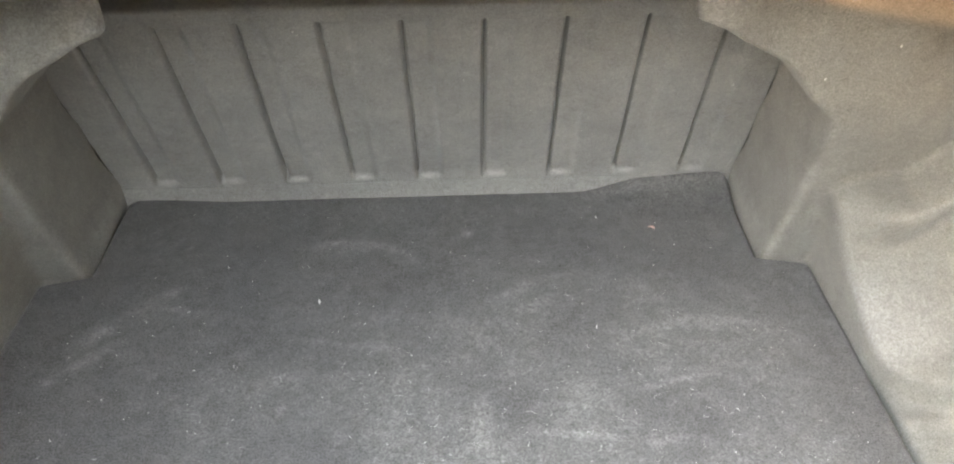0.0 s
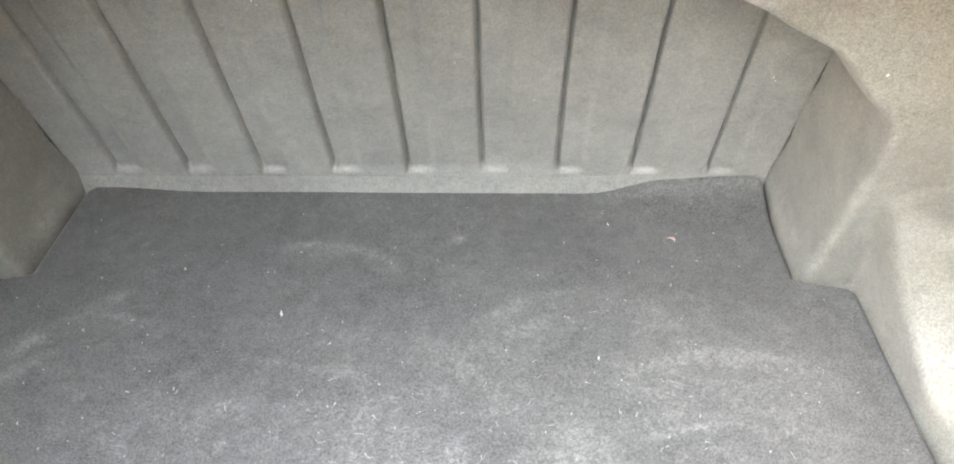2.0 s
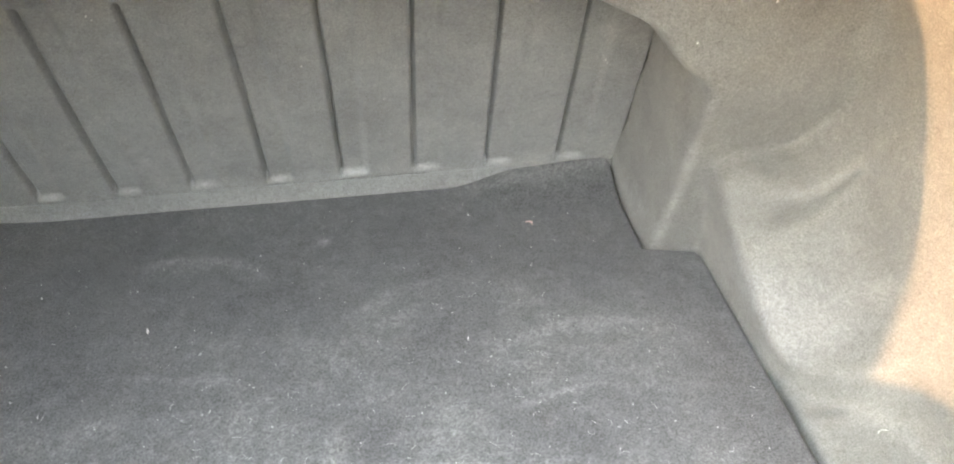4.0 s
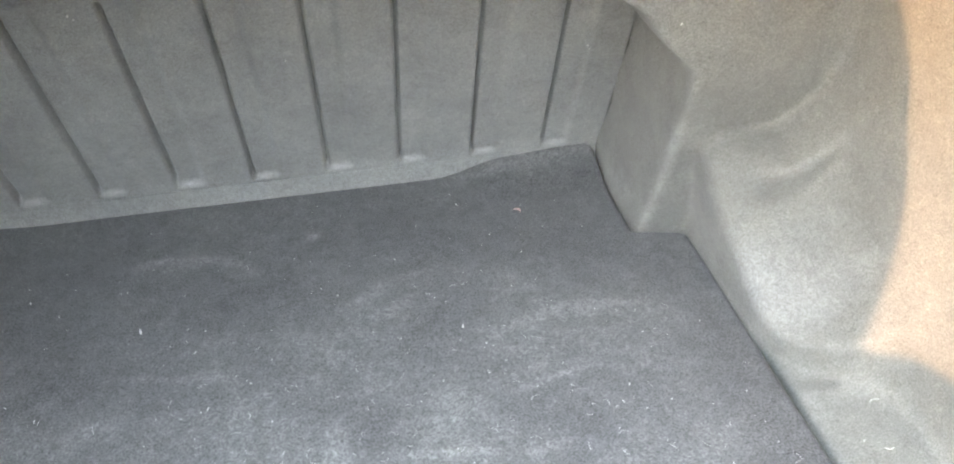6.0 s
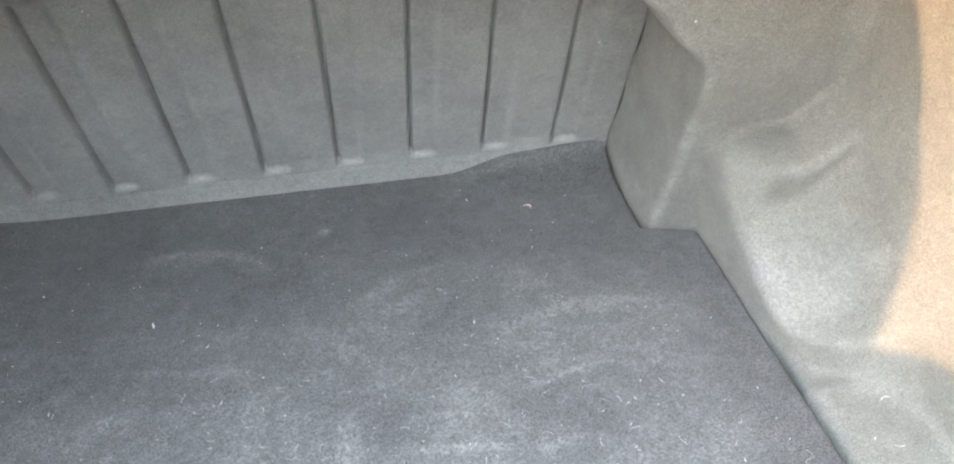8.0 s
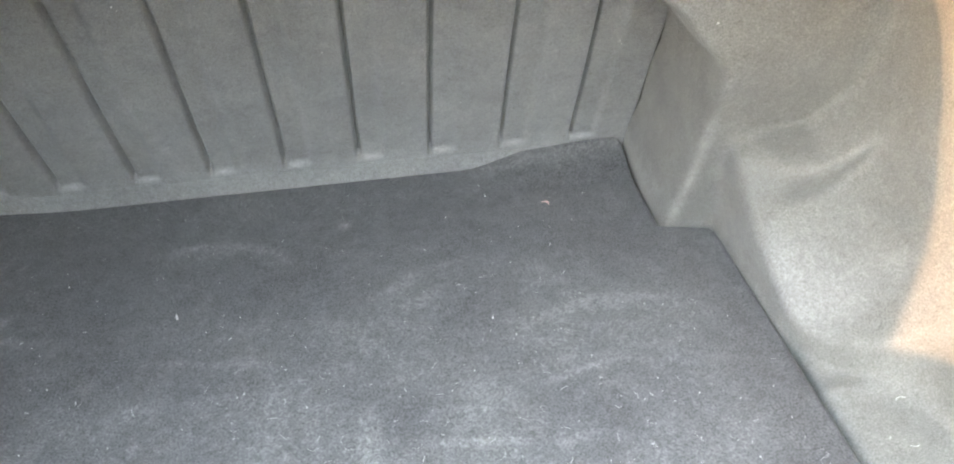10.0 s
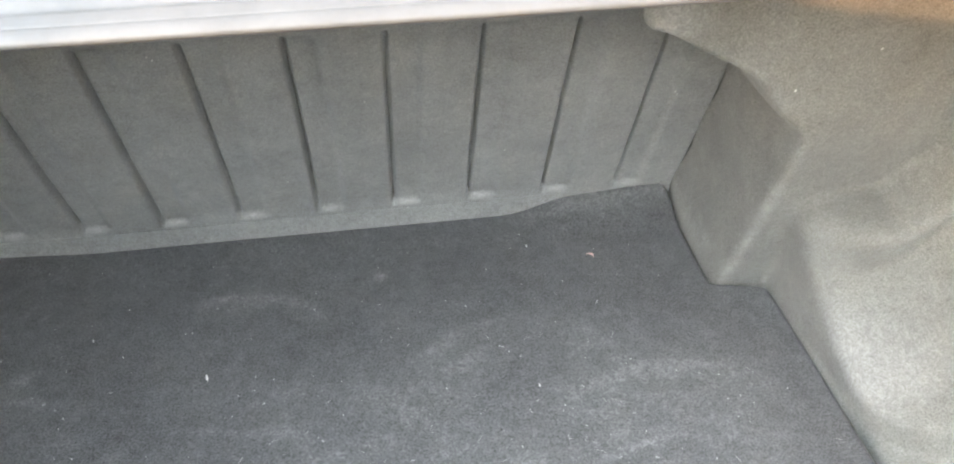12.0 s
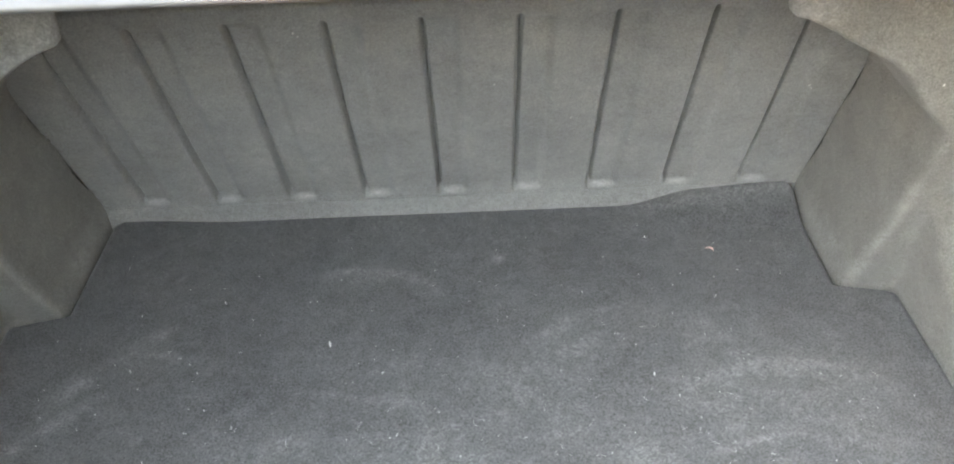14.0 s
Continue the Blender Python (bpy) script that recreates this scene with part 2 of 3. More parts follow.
def side_liner(name, side, label):
    """A moulded felt liner, covered in four pressings that run into one another."""
    thing = tagged(new(name), label, "boot liner")
    verts, faces = surface_net(liner_field, (0.27, -0.34, -0.065), (0.74, 1.06, 0.602), 0.006)
    u, y, z = verts.T
    keep = (y < 1.045 - 0.475 * z) & ((z < 0.50) | (y > -0.30 + 0.69 * (0.70 - u)))
    faces = faces[keep[faces].all(axis=1)]
    ids = np.unique(faces)
    remap = np.zeros(len(verts), int)
    remap[ids] = np.arange(len(ids))
    verts, faces = verts[ids], remap[faces]
    n = len(verts)
    for i in range(3):
        verts = 0.5 * verts + 0.5 * spread(n, faces, verts)
    q = verts[faces]
    face_normal = np.cross(q[:, 2] - q[:, 0], q[:, 3] - q[:, 1])
    normal = np.zeros_like(verts)
    for k in range(4):
        np.add.at(normal, faces[:, k], face_normal)
    normal /= np.linalg.norm(normal, axis=1)[:, None]
    bulge = -((spread(n, faces, verts) - verts) * normal).sum(axis=1)
    for i in range(2):
        bulge = spread(n, faces, bulge[:, None])[:, 0]

    # pale felt: worn edges and the frayed tip of the flange, with light painted along edges and over the arch
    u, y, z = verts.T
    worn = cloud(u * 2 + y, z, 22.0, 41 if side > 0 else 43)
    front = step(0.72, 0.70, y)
    worn_and_lit = step(0.40, 0.33, u) * step(0.40, 0.43, z) * front
    # upper face: wear plus painted light, mostly on the left liner
    worn_and_lit = worn_and_lit + 0.8 * step(0.52, 0.44, u) * step(0.30, 0.38, z) * front * (1.0 if side < 0 else 0.25)
    # brightness of the arch's dish and foot, painted into the felt
    worn_and_lit = worn_and_lit + 0.55 * step(0.55, 0.60, u) * step(0.53, 0.57, y) * step(0.69, 0.64, y) * step(0.01, 0.04, z) * step(0.15, 0.10, z)
    worn_and_lit = worn_and_lit + 0.35 * np.exp(-(((u - 0.583) / 0.016) ** 2 + ((z - 0.05) / 0.03) ** 2))
    # rounded edges and tower foot: patchy wear together with a painted highlight
    worn_and_lit = worn_and_lit + 0.6 * step(0.00012, 0.0006, bulge) * step(0.42, 0.62, cloud(u * 3 + y, z, 17.0, 47)) + 0.5 * np.exp(-(((u - 0.508) / 0.014) ** 2 + ((z - 0.02) / 0.022) ** 2))
    dust_and_light = 0.05 * worn + worn_and_lit * (0.25 + 0.5 * step(0.3, 0.7, worn))

    centre = verts[faces].mean(axis=1).T
    owner = np.argmin(np.stack(liner_fields(*centre)), axis=0)
    place = np.array((side, 1, 1)), np.array((MID, 0, 0))
    if side < 0:
        faces = faces[:, ::-1]
    for part_name, kinds in (("tower_cover", (0,)), ("side_panel", (1, 4)), ("wheel_arch_cover", (2,)), ("floor_flange", (3,))):
        some = faces[np.isin(owner, kinds)]
        own = np.unique(some)
        index = np.zeros(n, int)
        index[own] = np.arange(len(own))
        some = index[some]
        a, b = some.ravel(), np.roll(some, -1, axis=1).ravel()
        edges = set(zip(a.tolist(), b.tolist()))
        m = len(own)
        rims = [(p, p + m, r + m, r) for p, r in edges if (r, p) not in edges]
        top, up = verts[own] * place[0] + place[1], normal[own] * place[0]
        all_faces = some.tolist() + (some[:, ::-1] + m).tolist() + rims
        ob = mesh_object(part_name, np.concatenate([top, top - 0.005 * up]), all_faces, LINER_FELT, thing)
        ob.data.normals_split_custom_set_from_vertices(np.concatenate([up, -up]).tolist())
        set_dust_and_light(ob, np.concatenate([dust_and_light[own], dust_and_light[own]]))
    return thing


side_liner("side_liner", 1, "grey moulded felt liner over the wheel arch, partly sunlit")
side_liner("side_liner", -1, "dark grey moulded felt liner over the shaded wheel arch")


# ---- back of the rear seat ----
LEAN_SLOPE = 0.475
GROOVES = [MID - 0.0005 + 0.1083 * k for k in range(-4, 5)]


def seat_depth(x, z):
    """How far the panel's face is pressed in, in metres."""
    depth = np.zeros_like(x)
    for c in GROOVES:
        left = c - 0.016
        pan = step(left, left + 0.003, x) * (1 - step(left + 0.034, left + 0.046, x))
        slot = step(left - 0.0015, left + 0.001, x) * (1 - step(left + 0.0035, left + 0.007, x))
        along = step(0.029, 0.038, z) * (1 - step(0.362, 0.374, z))
        depth = np.maximum(depth, (0.0055 * pan + 0.013 * slot) * along)
    return depth


def foot(z):
    """The leaning face, turning upright where it meets the mat."""
    return smin(1.037 - LEAN_SLOPE * z, 1.0205 + 0.06 * z, 0.014)


def seat_back():
    thing = tagged(new("seat_back"), "grey felt back of the rear seat with nine pressed upright grooves", "seat back")

    def place(a, b):
        x = 0.0052 + (a - 0.5) * 1.0232
        z = 0.024 + b * 0.386
        d = seat_depth(x, z)
        y = foot(z) + 0.05 * np.clip((z - 0.392) / 0.018, 0, 1) ** 2
        y = y + 0.0025 * np.sin(x * 9.0 + 0.6) * np.sin(z * 12) + d * 0.9
        return x, y, z + d * 0.43

    def fold(a, b):
        x = 0.0052 + (a - 0.5) * 1.0212
        z = -0.024 + b * 0.0482
        return x, foot(z) + 0.0025 * np.sin(x * 9.0 + 0.6) * np.sin(z * 12), z

    verts, faces = sheet(160, 14, fold)
    hem = mesh_object("hem", verts, faces, SEAT_FELT, thing)
    thicken(hem, 0.008, -1)
    x, y, z = verts.T
    set_dust_and_light(hem, 0.02 + 0.05 * cloud(x, z, 20.0, 8))
    verts, faces = sheet(560, 120, place)
    ob = mesh_object("panel", verts, faces, SEAT_FELT, thing)
    thicken(ob, 0.012, -1)
    x, y, z = verts.T
    dust_and_light = 0.06 * cloud(x * 1.0, z * 0.25, 14.0, 5)
    for px, pz, r, amount in ((0.455, 0.285, 0.012, 0.35), (0.074, 0.272, 0.005, 0.4), (-0.17, 0.125, 0.008, 0.3), (-0.11, 0.17, 0.004, 0.2), (-0.43, 0.17, 0.004, 0.3), (-0.147, 0.364, 0.002, 0.9), (0.03, 0.20, 0.005, 0.2)):
        dust_and_light += amount * np.exp(-(((x - px) / r) ** 2 + ((z - pz) / (r * 0.8)) ** 2))
    # highlight painted on the upturned lower end of each groove
    for c in GROOVES:
        dust_and_light += 1.0 * np.exp(-(((x - c - 0.006) / 0.015) ** 2 + ((z - 0.0345) / 0.0045) ** 2))
    set_dust_and_light(ob, dust_and_light)
    return thing


seat_back()


# ---- boot mat ----
def half_width(y):
    return 0.5010 + 0.0730 * step(0.820, 0.797, y) - 0.016 * step(1.000, 1.032, y) ** 2


def boot_mat():
    def place(a, b):
        y = -0.30 + b * 1.335
        s = (a - 0.5) * 2
        x = MID + s * half_width(y)
        curl = (0.018 * step(0.25, 0.37, x) + 0.010 * step(0.33, 0.48, x)) * step(0.93, 1.03, y) - 0.007 * step(-0.46, -0.30, x) * (1 - step(0.27, 0.36, x)) * step(0.93, 1.03, y)
        z = curl + 0.0018 * (cloud(x, y, 9.0, 31, 3) - 0.5)
        z = z - 0.006 * np.clip((np.abs(s) - 0.985) / 0.015, 0, 1) ** 2
        return x, y, z

    verts, faces = sheet(300, 340, place)
    ob = mesh_object("boot_mat", verts, faces, MAT_FELT)
    thicken(ob, 0.011, -1)
    x, y, z = verts.T
    patch = cloud(x, y, 9.0, 3, 6)
    fine = cloud(x, y, 34.0, 11, 4)
    rub = cloud(x * 0.6 + y * 0.4, y, 26.0, 17, 4)
    trodden = step(0.86, 0.62, y + 0.05 * (patch - 0.5)) * step(0.525, 0.44, np.abs(x - 0.02))
    dust_and_light = (0.10 + 0.42 * step(0.25, 0.78, patch)) * trodden * (0.45 + 0.55 * np.exp(-((x - 0.10) / 0.38) ** 2 - ((y - 0.42) / 0.30) ** 2))
    # weaker on the left, putting that side's shade into the colour
    dust_and_light *= 0.62 + 0.38 * step(-0.30, 0.05, x)
    dust_and_light += 0.16 * step(0.45, 0.75, fine) * (0.3 + 0.7 * trodden)

    def rim(cx, cy, r, a0, a1, amount):
        """The scuffed edge of a round patch: sharp outside, fading inwards."""
        ang = np.degrees(np.arctan2(y - cy, x - cx))
        d = np.hypot(x - cx, y - cy) - r + 0.012 * (rub - 0.5)
        fade = np.where(d > 0, np.exp(-(d / 0.009) ** 2), 0.65 * np.exp(-(d / 0.014) ** 2) + 0.35 * np.exp(d / 0.05))
        return amount * fade * step(a0 - 14, a0 + 14, ang) * (1 - step(a1 - 14, a1 + 14, ang)) * (0.35 + 0.65 * step(0.3, 0.65, rub))

    def streak(x0, y0, x1, y1, width, amount):
        """A straight scuffed streak between two points."""
        length = math.hypot(x1 - x0, y1 - y0)
        ux, uy = (x1 - x0) / length, (y1 - y0) / length
        along, off = (x - x0) * ux + (y - y0) * uy, (x - x0) * -uy + (y - y0) * ux
        off = off + 0.010 * (rub - 0.5)
        ends = step(-0.02, 0.02, along) * (1 - step(length - 0.02, length + 0.02, along))
        return amount * np.exp(-(off / width) ** 2) * ends * (0.25 + 0.75 * step(0.3, 0.62, rub))

    dust_and_light += rim(-0.115, 0.755, 0.132, 35, 115, 0.50)
    dust_and_light += rim(0.225, 0.630, 0.158, 40, 145, 0.42)
    dust_and_light += rim(0.235, 0.600, 0.150, 35, 140, 0.24)
    dust_and_light += rim(0.390, 0.500, 0.185, 45, 130, 0.48)
    dust_and_light += rim(0.330, 0.440, 0.150, 40, 130, 0.24)
    dust_and_light += rim(-0.02, 0.560, 0.150, 30, 120, 0.24)
    dust_and_light += 0.6 * np.exp(-((y - 1.006) / 0.017) ** 2) * step(0.22, 0.34, x) * (0.5 + 0.5 * rub)         # pale band along the edge of the curled corner
    dust_and_light += streak(-0.470, 0.662, -0.350, 0.784, 0.012, 0.62)
    dust_and_light += streak(-0.490, 0.590, -0.400, 0.672, 0.012, 0.50)
    dust_and_light += streak(-0.370, 0.745, -0.270, 0.715, 0.007, 0.38)
    dust_and_light += streak(0.150, 0.494, 0.310, 0.470, 0.006, 0.45)
    dust_and_light += streak(0.082, 0.560, 0.082, 0.440, 0.012, 0.44)
    dust_and_light += streak(-0.174, 0.672, -0.020, 0.638, 0.007, 0.27)
    dust_and_light += streak(0.285, 0.558, 0.380, 0.585, 0.006, 0.44)
    dust_and_light += streak(-0.30, 0.55, -0.16, 0.60, 0.014, 0.31)
    for px, py, r, amount in ((0.07, 0.90, 0.010, 0.6), (-0.36, 0.882, 0.006, 0.4), (0.22, 0.90, 0.008, 0.25)):
        dust_and_light += amount * np.exp(-(((x - px) / r) ** 2 + ((y - py) / r) ** 2))
    rng = random.Random(23)
    for i in range(26):
        px, py, r = rng.uniform(-0.45, 0.45), rng.uniform(0.50, 0.97), rng.uniform(0.005, 0.013)
        dust_and_light += rng.uniform(0.10, 0.32) * np.exp(-(((x - px) / r) ** 2 + ((y - py) / (r * rng.uniform(0.6, 1.6))) ** 2)) * step(0.25, 0.7, rub)
    set_dust_and_light(ob, dust_and_light)
    return tagged(ob, "dark grey felt boot mat with dusty scuffs and lint", "boot mat")


boot_mat()


# ---- body shell round the boot ----
def box(bm, lo, hi):
    vs = [bm.verts.new((x, y, z)) for x in (lo[0], hi[0]) for y in (lo[1], hi[1]) for z in (lo[2], hi[2])]
    for q in ((0, 1, 3, 2), (4, 6, 7, 5), (0, 4, 5, 1), (2, 3, 7, 6), (0, 2, 6, 4), (1, 5, 7, 3)):
        bm.faces.new([vs[i] for i in q])


def shell_box(name, lo, hi, mat, label="", category="", kind="structure"):
    bm = bmesh.new()
    box(bm, lo, hi)
    bmesh.ops.recalc_face_normals(bm, faces=bm.faces)
    bmesh.ops.bevel(bm, geom=bm.edges[:], offset=0.003, segments=2, affect="EDGES")
    ob = part(name, bm, mat, None)
    return tagged(ob, label, category, "", kind)


def sweep_x(name, profile, x0, x1, mat, parent, label="", n=60, width=0.0015):
    """A pressed sheet-metal strip: a profile in y and z drawn along x."""
    pts = [Vector((0, *p)) for p in profile]
    fine = []
    for i in range(len(pts) - 1):
        a, b = pts[max(i - 1, 0)], pts[i]
        c, d = pts[i + 1], pts[min(i + 2, len(pts) - 1)]
        for k in range(6):
            t = k / 6
            fine.append(0.5 * ((2 * b) + (c - a) * t + (2 * a - 5 * b + 4 * c - d) * t * t + (3 * b - a - 3 * c + d) * t ** 3))
    fine.append(pts[-1])
    verts, faces = [], []
    m = len(fine)
    for i in range(n + 1):
        x = x0 + (x1 - x0) * i / n
        verts += [(x, p.y, p.z) for p in fine]
    for i in range(n):
        for j in range(m - 1):
            faces.append((i * m + j, i * m + j + 1, (i + 1) * m + j + 1, (i + 1) * m + j))
    ob = mesh_object(name, verts, faces, mat, parent)
    thicken(ob, width, 1)
    return tagged(ob, label)


shell_box("floor", (-0.72, -0.34, -0.080), (0.73, 1.20, -0.058), GREY_BOARD, "grey boot floor board under the mat", "floor")
shell_box("wall_rear", (-0.72, -0.345, -0.058), (0.73, -0.325, 0.305), GREY_BOARD, "plain grey inner panel of the tail", "wall")
shell_box("wall_front", (-0.72, 1.09, -0.058), (0.73, 1.11, 0.60), GREY_BOARD, "plain board behind the seat back", "wall")
shell_box("ceiling", (-0.72, 0.445, 0.588), (0.73, 1.20, 0.600), GREY_BOARD, "underside of the parcel shelf", "ceiling")

lip = tagged(new("boot_lip"), "pale silver body edge with drain channel and dark seal", "car body")
sweep_x("flange", [(0.402, 0.583), (0.386, 0.590), (0.3735, 0.5945), (0.3702, 0.5978), (0.3728, 0.6013), (0.3765, 0.6030), (0.3785, 0.6022), (0.3805, 0.6034), (0.3860, 0.6058), (0.3885, 0.6046), (0.3915, 0.6026), (0.3960, 0.6030), (0.3990, 0.6070), (0.402, 0.610)], -0.74, 0.75, BODY_PAINT, lip)
sweep_x("seal", [(0.4015, 0.606), (0.405, 0.6095), (0.409, 0.606)], -0.74, 0.75, RUBBER, lip, "dark rubber seal line")
sweep_x("cowl", [(0.4085, 0.606), (0.412, 0.614), (0.424, 0.619), (0.55, 0.650), (0.75, 0.70)], -0.74, 0.75, BODY_PAINT, lip)
bm = bmesh.new()
bmesh.ops.create_cone(bm, cap_ends=True, segments=16, radius1=0.0022, radius2=0.0016, depth=0.003, matrix=Matrix.Translation((-0.0735, 0.4125, 0.6148)))
part("screw", bm, DARK_METAL, lip, "dark screw head")


def opening_side(side):
    """Painted gutter and quarter panel beside the boot's opening."""
    thing = tagged(new("quarter_panel"), "pale silver painted quarter panel beside the boot opening", "car body")
    for name, prof in (("gutter", [(0.555, 0.570), (0.550, 0.586), (0.560, 0.598), (0.575, 0.590), (0.592, 0.590), (0.604, 0.600)]),
                       ("wing", [(0.604, 0.600), (0.63, 0.612), (0.655, 0.680), (0.68, 0.712), (0.71, 0.722), (0.745, 0.695), (0.775, 0.55), (0.79, 0.30), (0.80, 0.0), (0.78, -0.25)])):
        verts, faces = [], []
        n, m = 40, len(prof)
        for i in range(n + 1):
            for px, pz in prof:
                lift = pz + 0.23 * (0.70 - px)                  # the tail edge leans forward and rounds over towards its top
                tail = 0.69 * (0.70 - px) + np.interp(lift, (0.0, 0.494, 0.553, 0.608, 0.661, 0.700, 0.729), (-0.48, -0.419, -0.397, -0.371, -0.346, -0.319, -0.280))
                verts.append((MID + side * px, tail + i / n * (1.28 - tail), pz))
        for i in range(n):
            for j in range(m - 1):
                faces.append((i * m + j, i * m + j + 1, (i + 1) * m + j + 1, (i + 1) * m + j))
        ob = mesh_object(name, verts, faces, BODY_PAINT, thing)
        thicken(ob, 0.002, 0)
    return thing


opening_side(1)
opening_side(-1)

sill = tagged(new("tail_sill"), "pale silver painted sill at the tail of the boot", "car body")
sweep_x("sill_panel", [(-0.325, 0.285), (-0.322, 0.310), (-0.335, 0.318), (-0.36, 0.313), (-0.40, 0.285), (-0.43, 0.05), (-0.44, -0.3)], -0.74, 0.75, BODY_PAINT, sill)


def boot_lid():
    """The lid stands open, hinged ahead of the opening."""
    thing = tagged(new("open_lid"), "pale silver boot lid standing open, felt lining added against bounced light", "car hatch")

    def place(a, b):
        x = MID + (a - 0.5) * 1.16
        h = b * 0.62
        y = 0.47 + 0.36 * h - 0.03 * np.sin(b * math.pi) + 0 * a
        z = 0.650 + h + 0 * a
        return x, y, z

    verts, faces = sheet(24, 24, place)
    ob = mesh_object("lid_panel", verts, faces, BODY_PAINT, thing)
    thicken(ob, 0.02, 1)
    # unseen lining, added to cut the light bounced off the lid
    ob = mesh_object("added_lining", verts + np.array((0, -0.012, 0)) , faces, LINER_FELT, thing)
    thicken(ob, 0.006, 1)
    return thing


boot_lid()

bm = bmesh.new()
bmesh.ops.create_grid(bm, x_segments=4, y_segments=4, size=3000, matrix=Matrix.Translation((0, 0, -0.62)))
tagged(part("ground", bm, PAVING, None), "pale dusty paving round the car", "ground", "", "structure")


# ---- lint and crumbs ----
def crumb(name, place, size, mat, label, bend=0.0):
    """A small curled fleck."""
    rng = random.Random(int(place[0] * 1000) + 7)
    verts, faces = [], []
    n = 7
    turn = rng.uniform(0, 3.1)
    for i in range(n):
        t = i / (n - 1) - 0.5
        px, py = t * size, bend * size * (t * t * 4 - 0.5)
        w = size * 0.14 * (1.1 - abs(t) * 1.4)
        for side in (-1, 1):
            qx, qy = px, py + side * w
            verts.append((place[0] + qx * math.cos(turn) - qy * math.sin(turn), place[1] + qx * math.sin(turn) + qy * math.cos(turn), place[2] + 0.0015 + 0.002 * abs(t)))
    for i in range(n - 1):
        faces.append((2 * i, 2 * i + 2, 2 * i + 3, 2 * i + 1))
    ob = mesh_object(name, verts, faces, mat)
    thicken(ob, 0.001, 0)
    return tagged(ob, label, "crumb", "crumbs on the mat")


crumb("red_crumb", (0.362, 0.898, 0.001), 0.012, RED, "small curled pinkish red crumb on the mat", 0.5)
for place, size in (((-0.143, 0.743, 0.0), 0.010), ((0.278, 0.932, 0.0), 0.005), ((-0.289, 0.828, 0.0), 0.005), ((0.244, 0.672, 0.0), 0.006)):
    crumb("white_crumb", place, size, LINT, "tiny white crumb lying on the mat")


def lint():
    """Short pale fibres scattered over mat and liner."""
    rng = random.Random(4)
    verts, faces = [], []
    for i in range(560):
        x, y = rng.uniform(-0.52, 0.54), rng.uniform(0.0, 0.98)
        if y > 0.80 and abs(x - MID) > 0.47:
            continue
        size = rng.choice((0.0004, 0.0004, 0.0005, 0.0005, 0.0006, 0.0007, 0.0010, 0.0020))
        a, w = rng.uniform(0, 6.28), rng.uniform(0.0003, 0.0005)
        ca, sa = math.cos(a), math.sin(a)
        k = len(verts)
        for t, side in ((-1, -1), (1, -1), (1, 1), (-1, 1)):
            verts.append((x + t * size * ca - side * w * sa, y + t * size * sa + side * w * ca, 0.0018 + 0.0006 * (t + 1)))
        faces.append((k, k + 1, k + 2, k + 3))
    for i in range(200):
        x, y = rng.gauss(0.22, 0.24), rng.gauss(0.45, 0.16)
        if abs(x - MID) > 0.55 or not 0.0 < y < 0.78:
            continue
        size, a, bend, w = rng.uniform(0.002, 0.007), rng.uniform(0, 6.28), rng.uniform(-2.6, 2.6), rng.uniform(0.0001, 0.00018)
        k = len(verts)
        for j in range(6):
            t = j / 5 - 0.5
            verts += [(x - w * math.sin(a), y + w * math.cos(a), 0.0016 + 0.001 * abs(t)), (x + w * math.sin(a), y - w * math.cos(a), 0.0016 + 0.001 * abs(t))]
            x, y, a = x + size / 2.5 * math.cos(a), y + size / 2.5 * math.sin(a), a + bend / 5
        faces += [(k + 2 * j, k + 2 * j + 1, k + 2 * j + 3, k + 2 * j + 2) for j in range(5)]
    ob = mesh_object("lint", verts, faces, LINT)
    return tagged(ob, "short pale lint fibres scattered over the mat", "lint", "", "stuff")


lint()


def fleck(place, way, size):
    """A speck of fluff caught on the upright felt."""
    bm = bmesh.new()
    bmesh.ops.create_icosphere(bm, subdivisions=1, radius=size)
    for v in bm.verts:
        v.co = Vector((v.co.x, v.co.y * 0.7, v.co.z * 1.4))
    ob = part("lint_fleck", bm, LINT, None)
    ob.matrix_world = pose(*(Vector(place) + Vector(way) * size * 0.5), 20, 30, 45)
    return tagged(ob, "tiny white speck of fluff on the felt", "lint", "flecks of fluff")


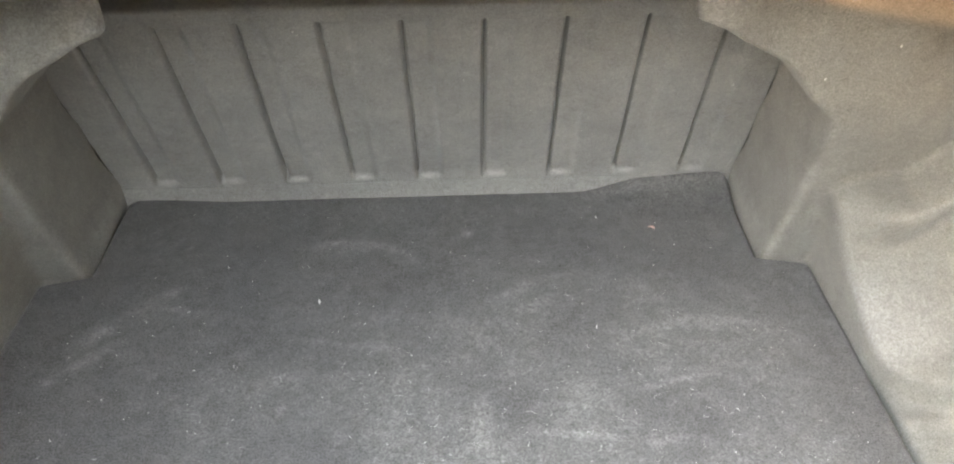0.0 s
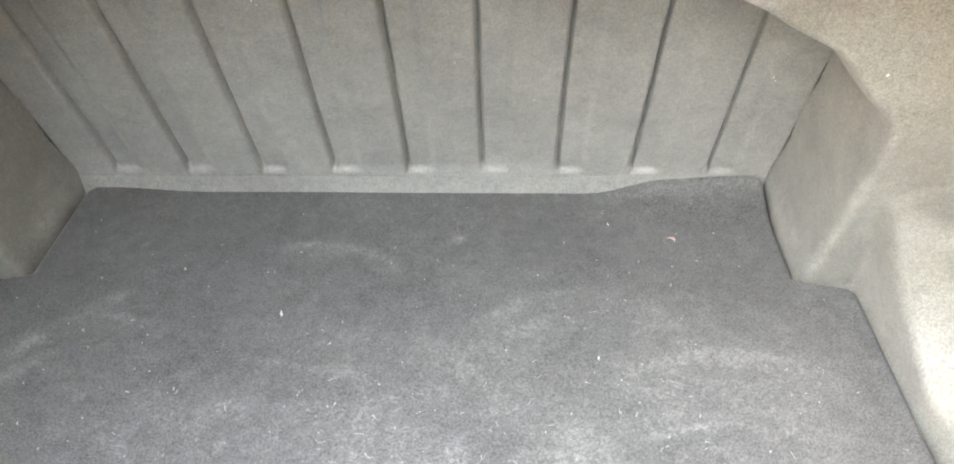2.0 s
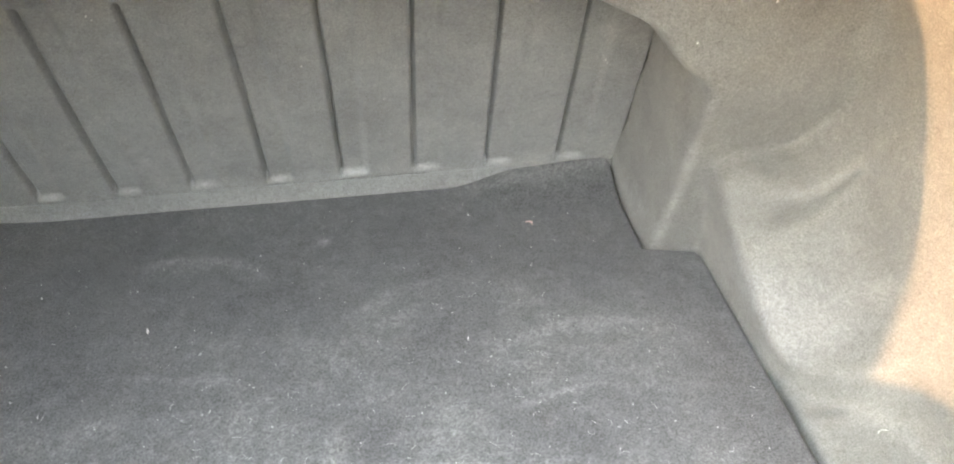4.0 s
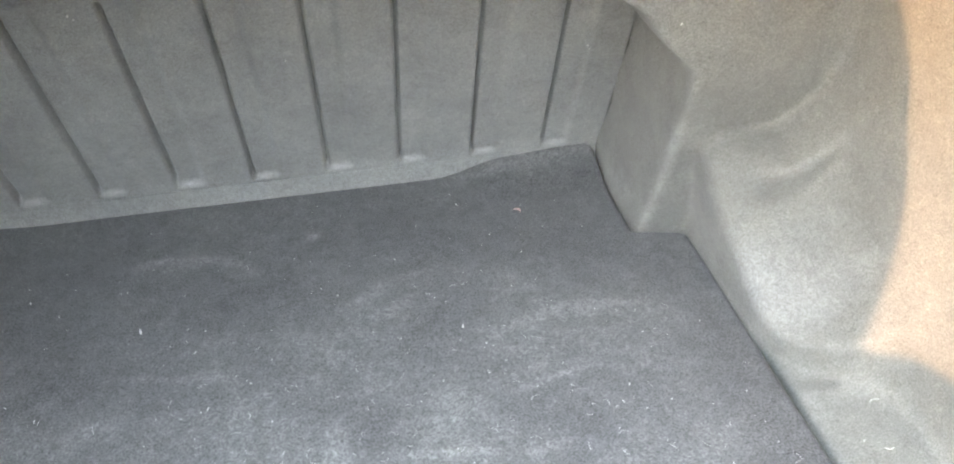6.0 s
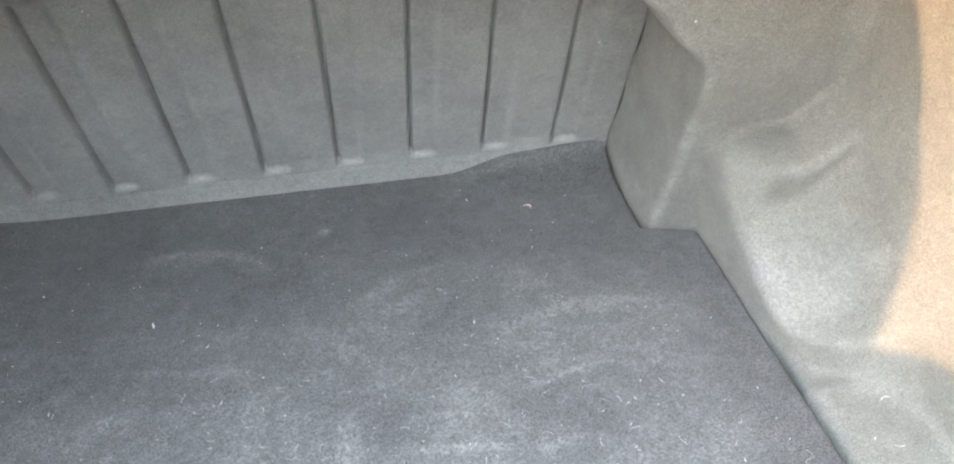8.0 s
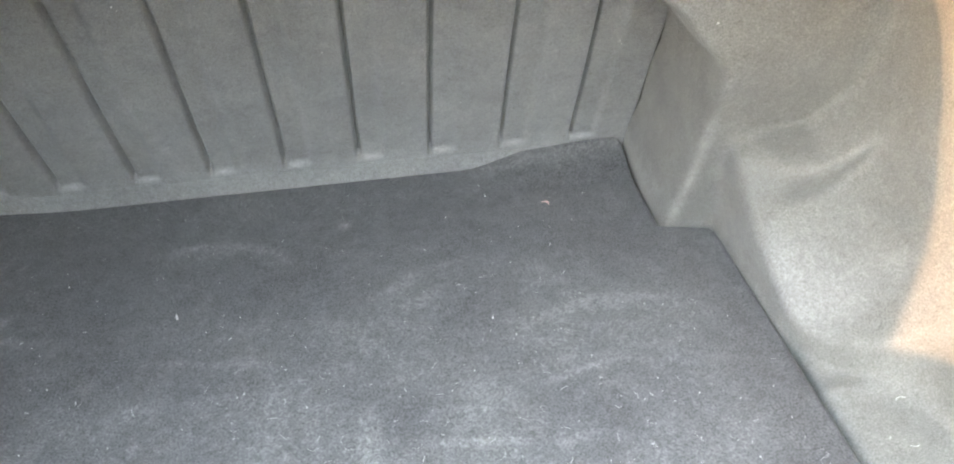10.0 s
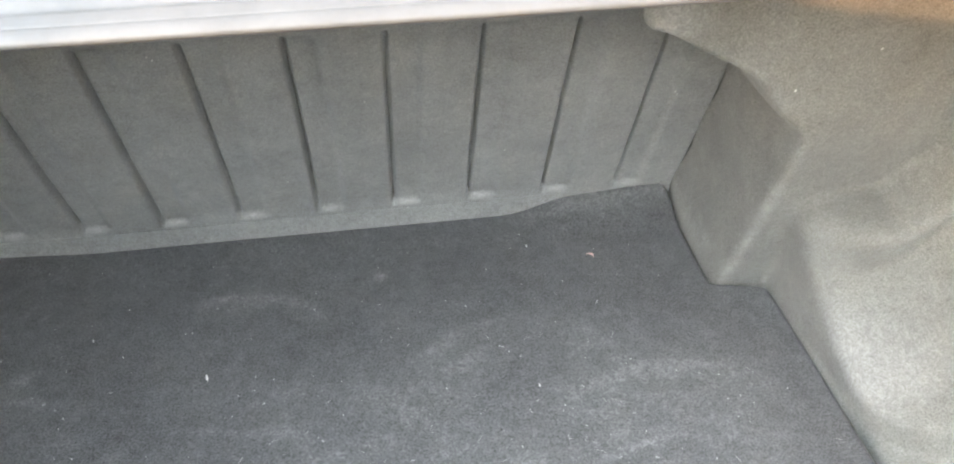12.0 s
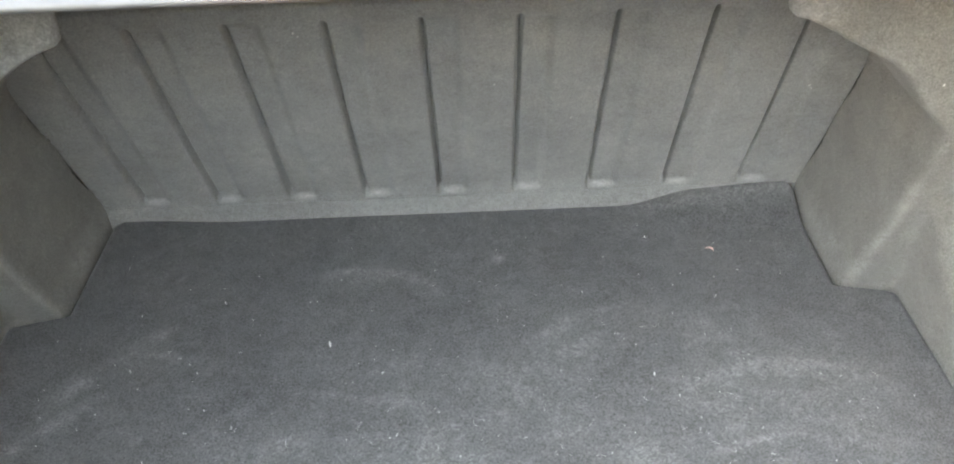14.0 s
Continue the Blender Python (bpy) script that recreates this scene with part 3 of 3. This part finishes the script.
for x, z, size in ((0.462, 0.234, 0.0011), (0.466, 0.228, 0.0008), (0.072, 0.260, 0.0010), (-0.149, 0.358, 0.0012), (-0.145, 0.352, 0.0009), (0.252, 0.140, 0.0008), (-0.262, 0.205, 0.0008), (0.170, 0.190, 0.0007), (-0.040, 0.110, 0.0008)):
    fleck((x, 1.037 - LEAN_SLOPE * z, z), (0, -0.9, -0.43), size)
for place in ((0.487, 0.690, 0.358), (0.560, 0.682, 0.400)):
    fleck(place, (0, -1, 0), 0.0013)


def hair(place, length, turn, bow):
    """A pale curved hair lying on the felt."""
    data = bpy.data.curves.new("hair", "CURVE")
    data.dimensions, data.bevel_depth, data.bevel_resolution = "3D", 0.0004, 1
    s = data.splines.new("POLY")
    s.points.add(8)
    for i, p in enumerate(s.points):
        a = i / 8 - 0.5
        p.co = (a * length, bow * length * (1 - 4 * a * a), 0.0004 + 0.001 * abs(a), 1)
    data.materials.append(LINT)
    ob = new("hair", data)
    ob.matrix_world = pose(*place, 0, 0, turn)
    return tagged(ob, "pale curved hair lying on the grey liner", "hair", "hairs on the liner")


hair((0.667, 0.468, -0.006), 0.012, 10, 0.25)
hair((0.648, 0.407, -0.007), 0.010, -8, -0.2)
hair((0.628, 0.420, -0.007), 0.004, 50, 0.1)


# ---- unseen boards and wall added to block the sky ----
def low_sky_screen():
    """Unseen tall dark boards behind and beside the car that block low sky, and lower boards across the corner between
    for the sun.
    """
    thing = tagged(new("fence"), "unseen tall dark boards added to block the low sky", "fence", "", "structure")
    shape = bmesh.new()
    box(shape, (-0.145, -0.012, 0.0), (0.145, 0.012, 2.8))
    bmesh.ops.recalc_face_normals(shape, faces=shape.faces)
    first = part("board", shape, SCREEN_WOOD, thing)
    low = first.data.copy()
    low.transform(Matrix.Diagonal((1, 1, 0.53, 1)))
    high = [(-4.5 + 0.3 * i, -3.6, 0.0) for i in range(29)] + [(-2.85, -1.4 + 0.3 * i, 90.0) for i in range(22)]
    sun_gap = [(-2.98 - 0.21 * i, -1.72 - 0.21 * i, 45.0) for i in range(9)]
    for i, (x, y, turn) in enumerate(high + sun_gap):
        ob = first
        if i:
            ob = first.copy()
            scene.collection.objects.link(ob)
        if (x, y, turn) in sun_gap:
            ob.data = low
        ob.matrix_basis = pose(x, y + 0.006 * (i % 2), -0.62, 0, 0, turn)


low_sky_screen()

# unseen wall, added to keep sky light off the left liner
shell_box("right_sky_screen", (1.75, -3.2, -0.62), (2.05, 6.0, 7.4), SCREEN_DARK, "unseen dark wall added to block the sky on the right", "house wall")
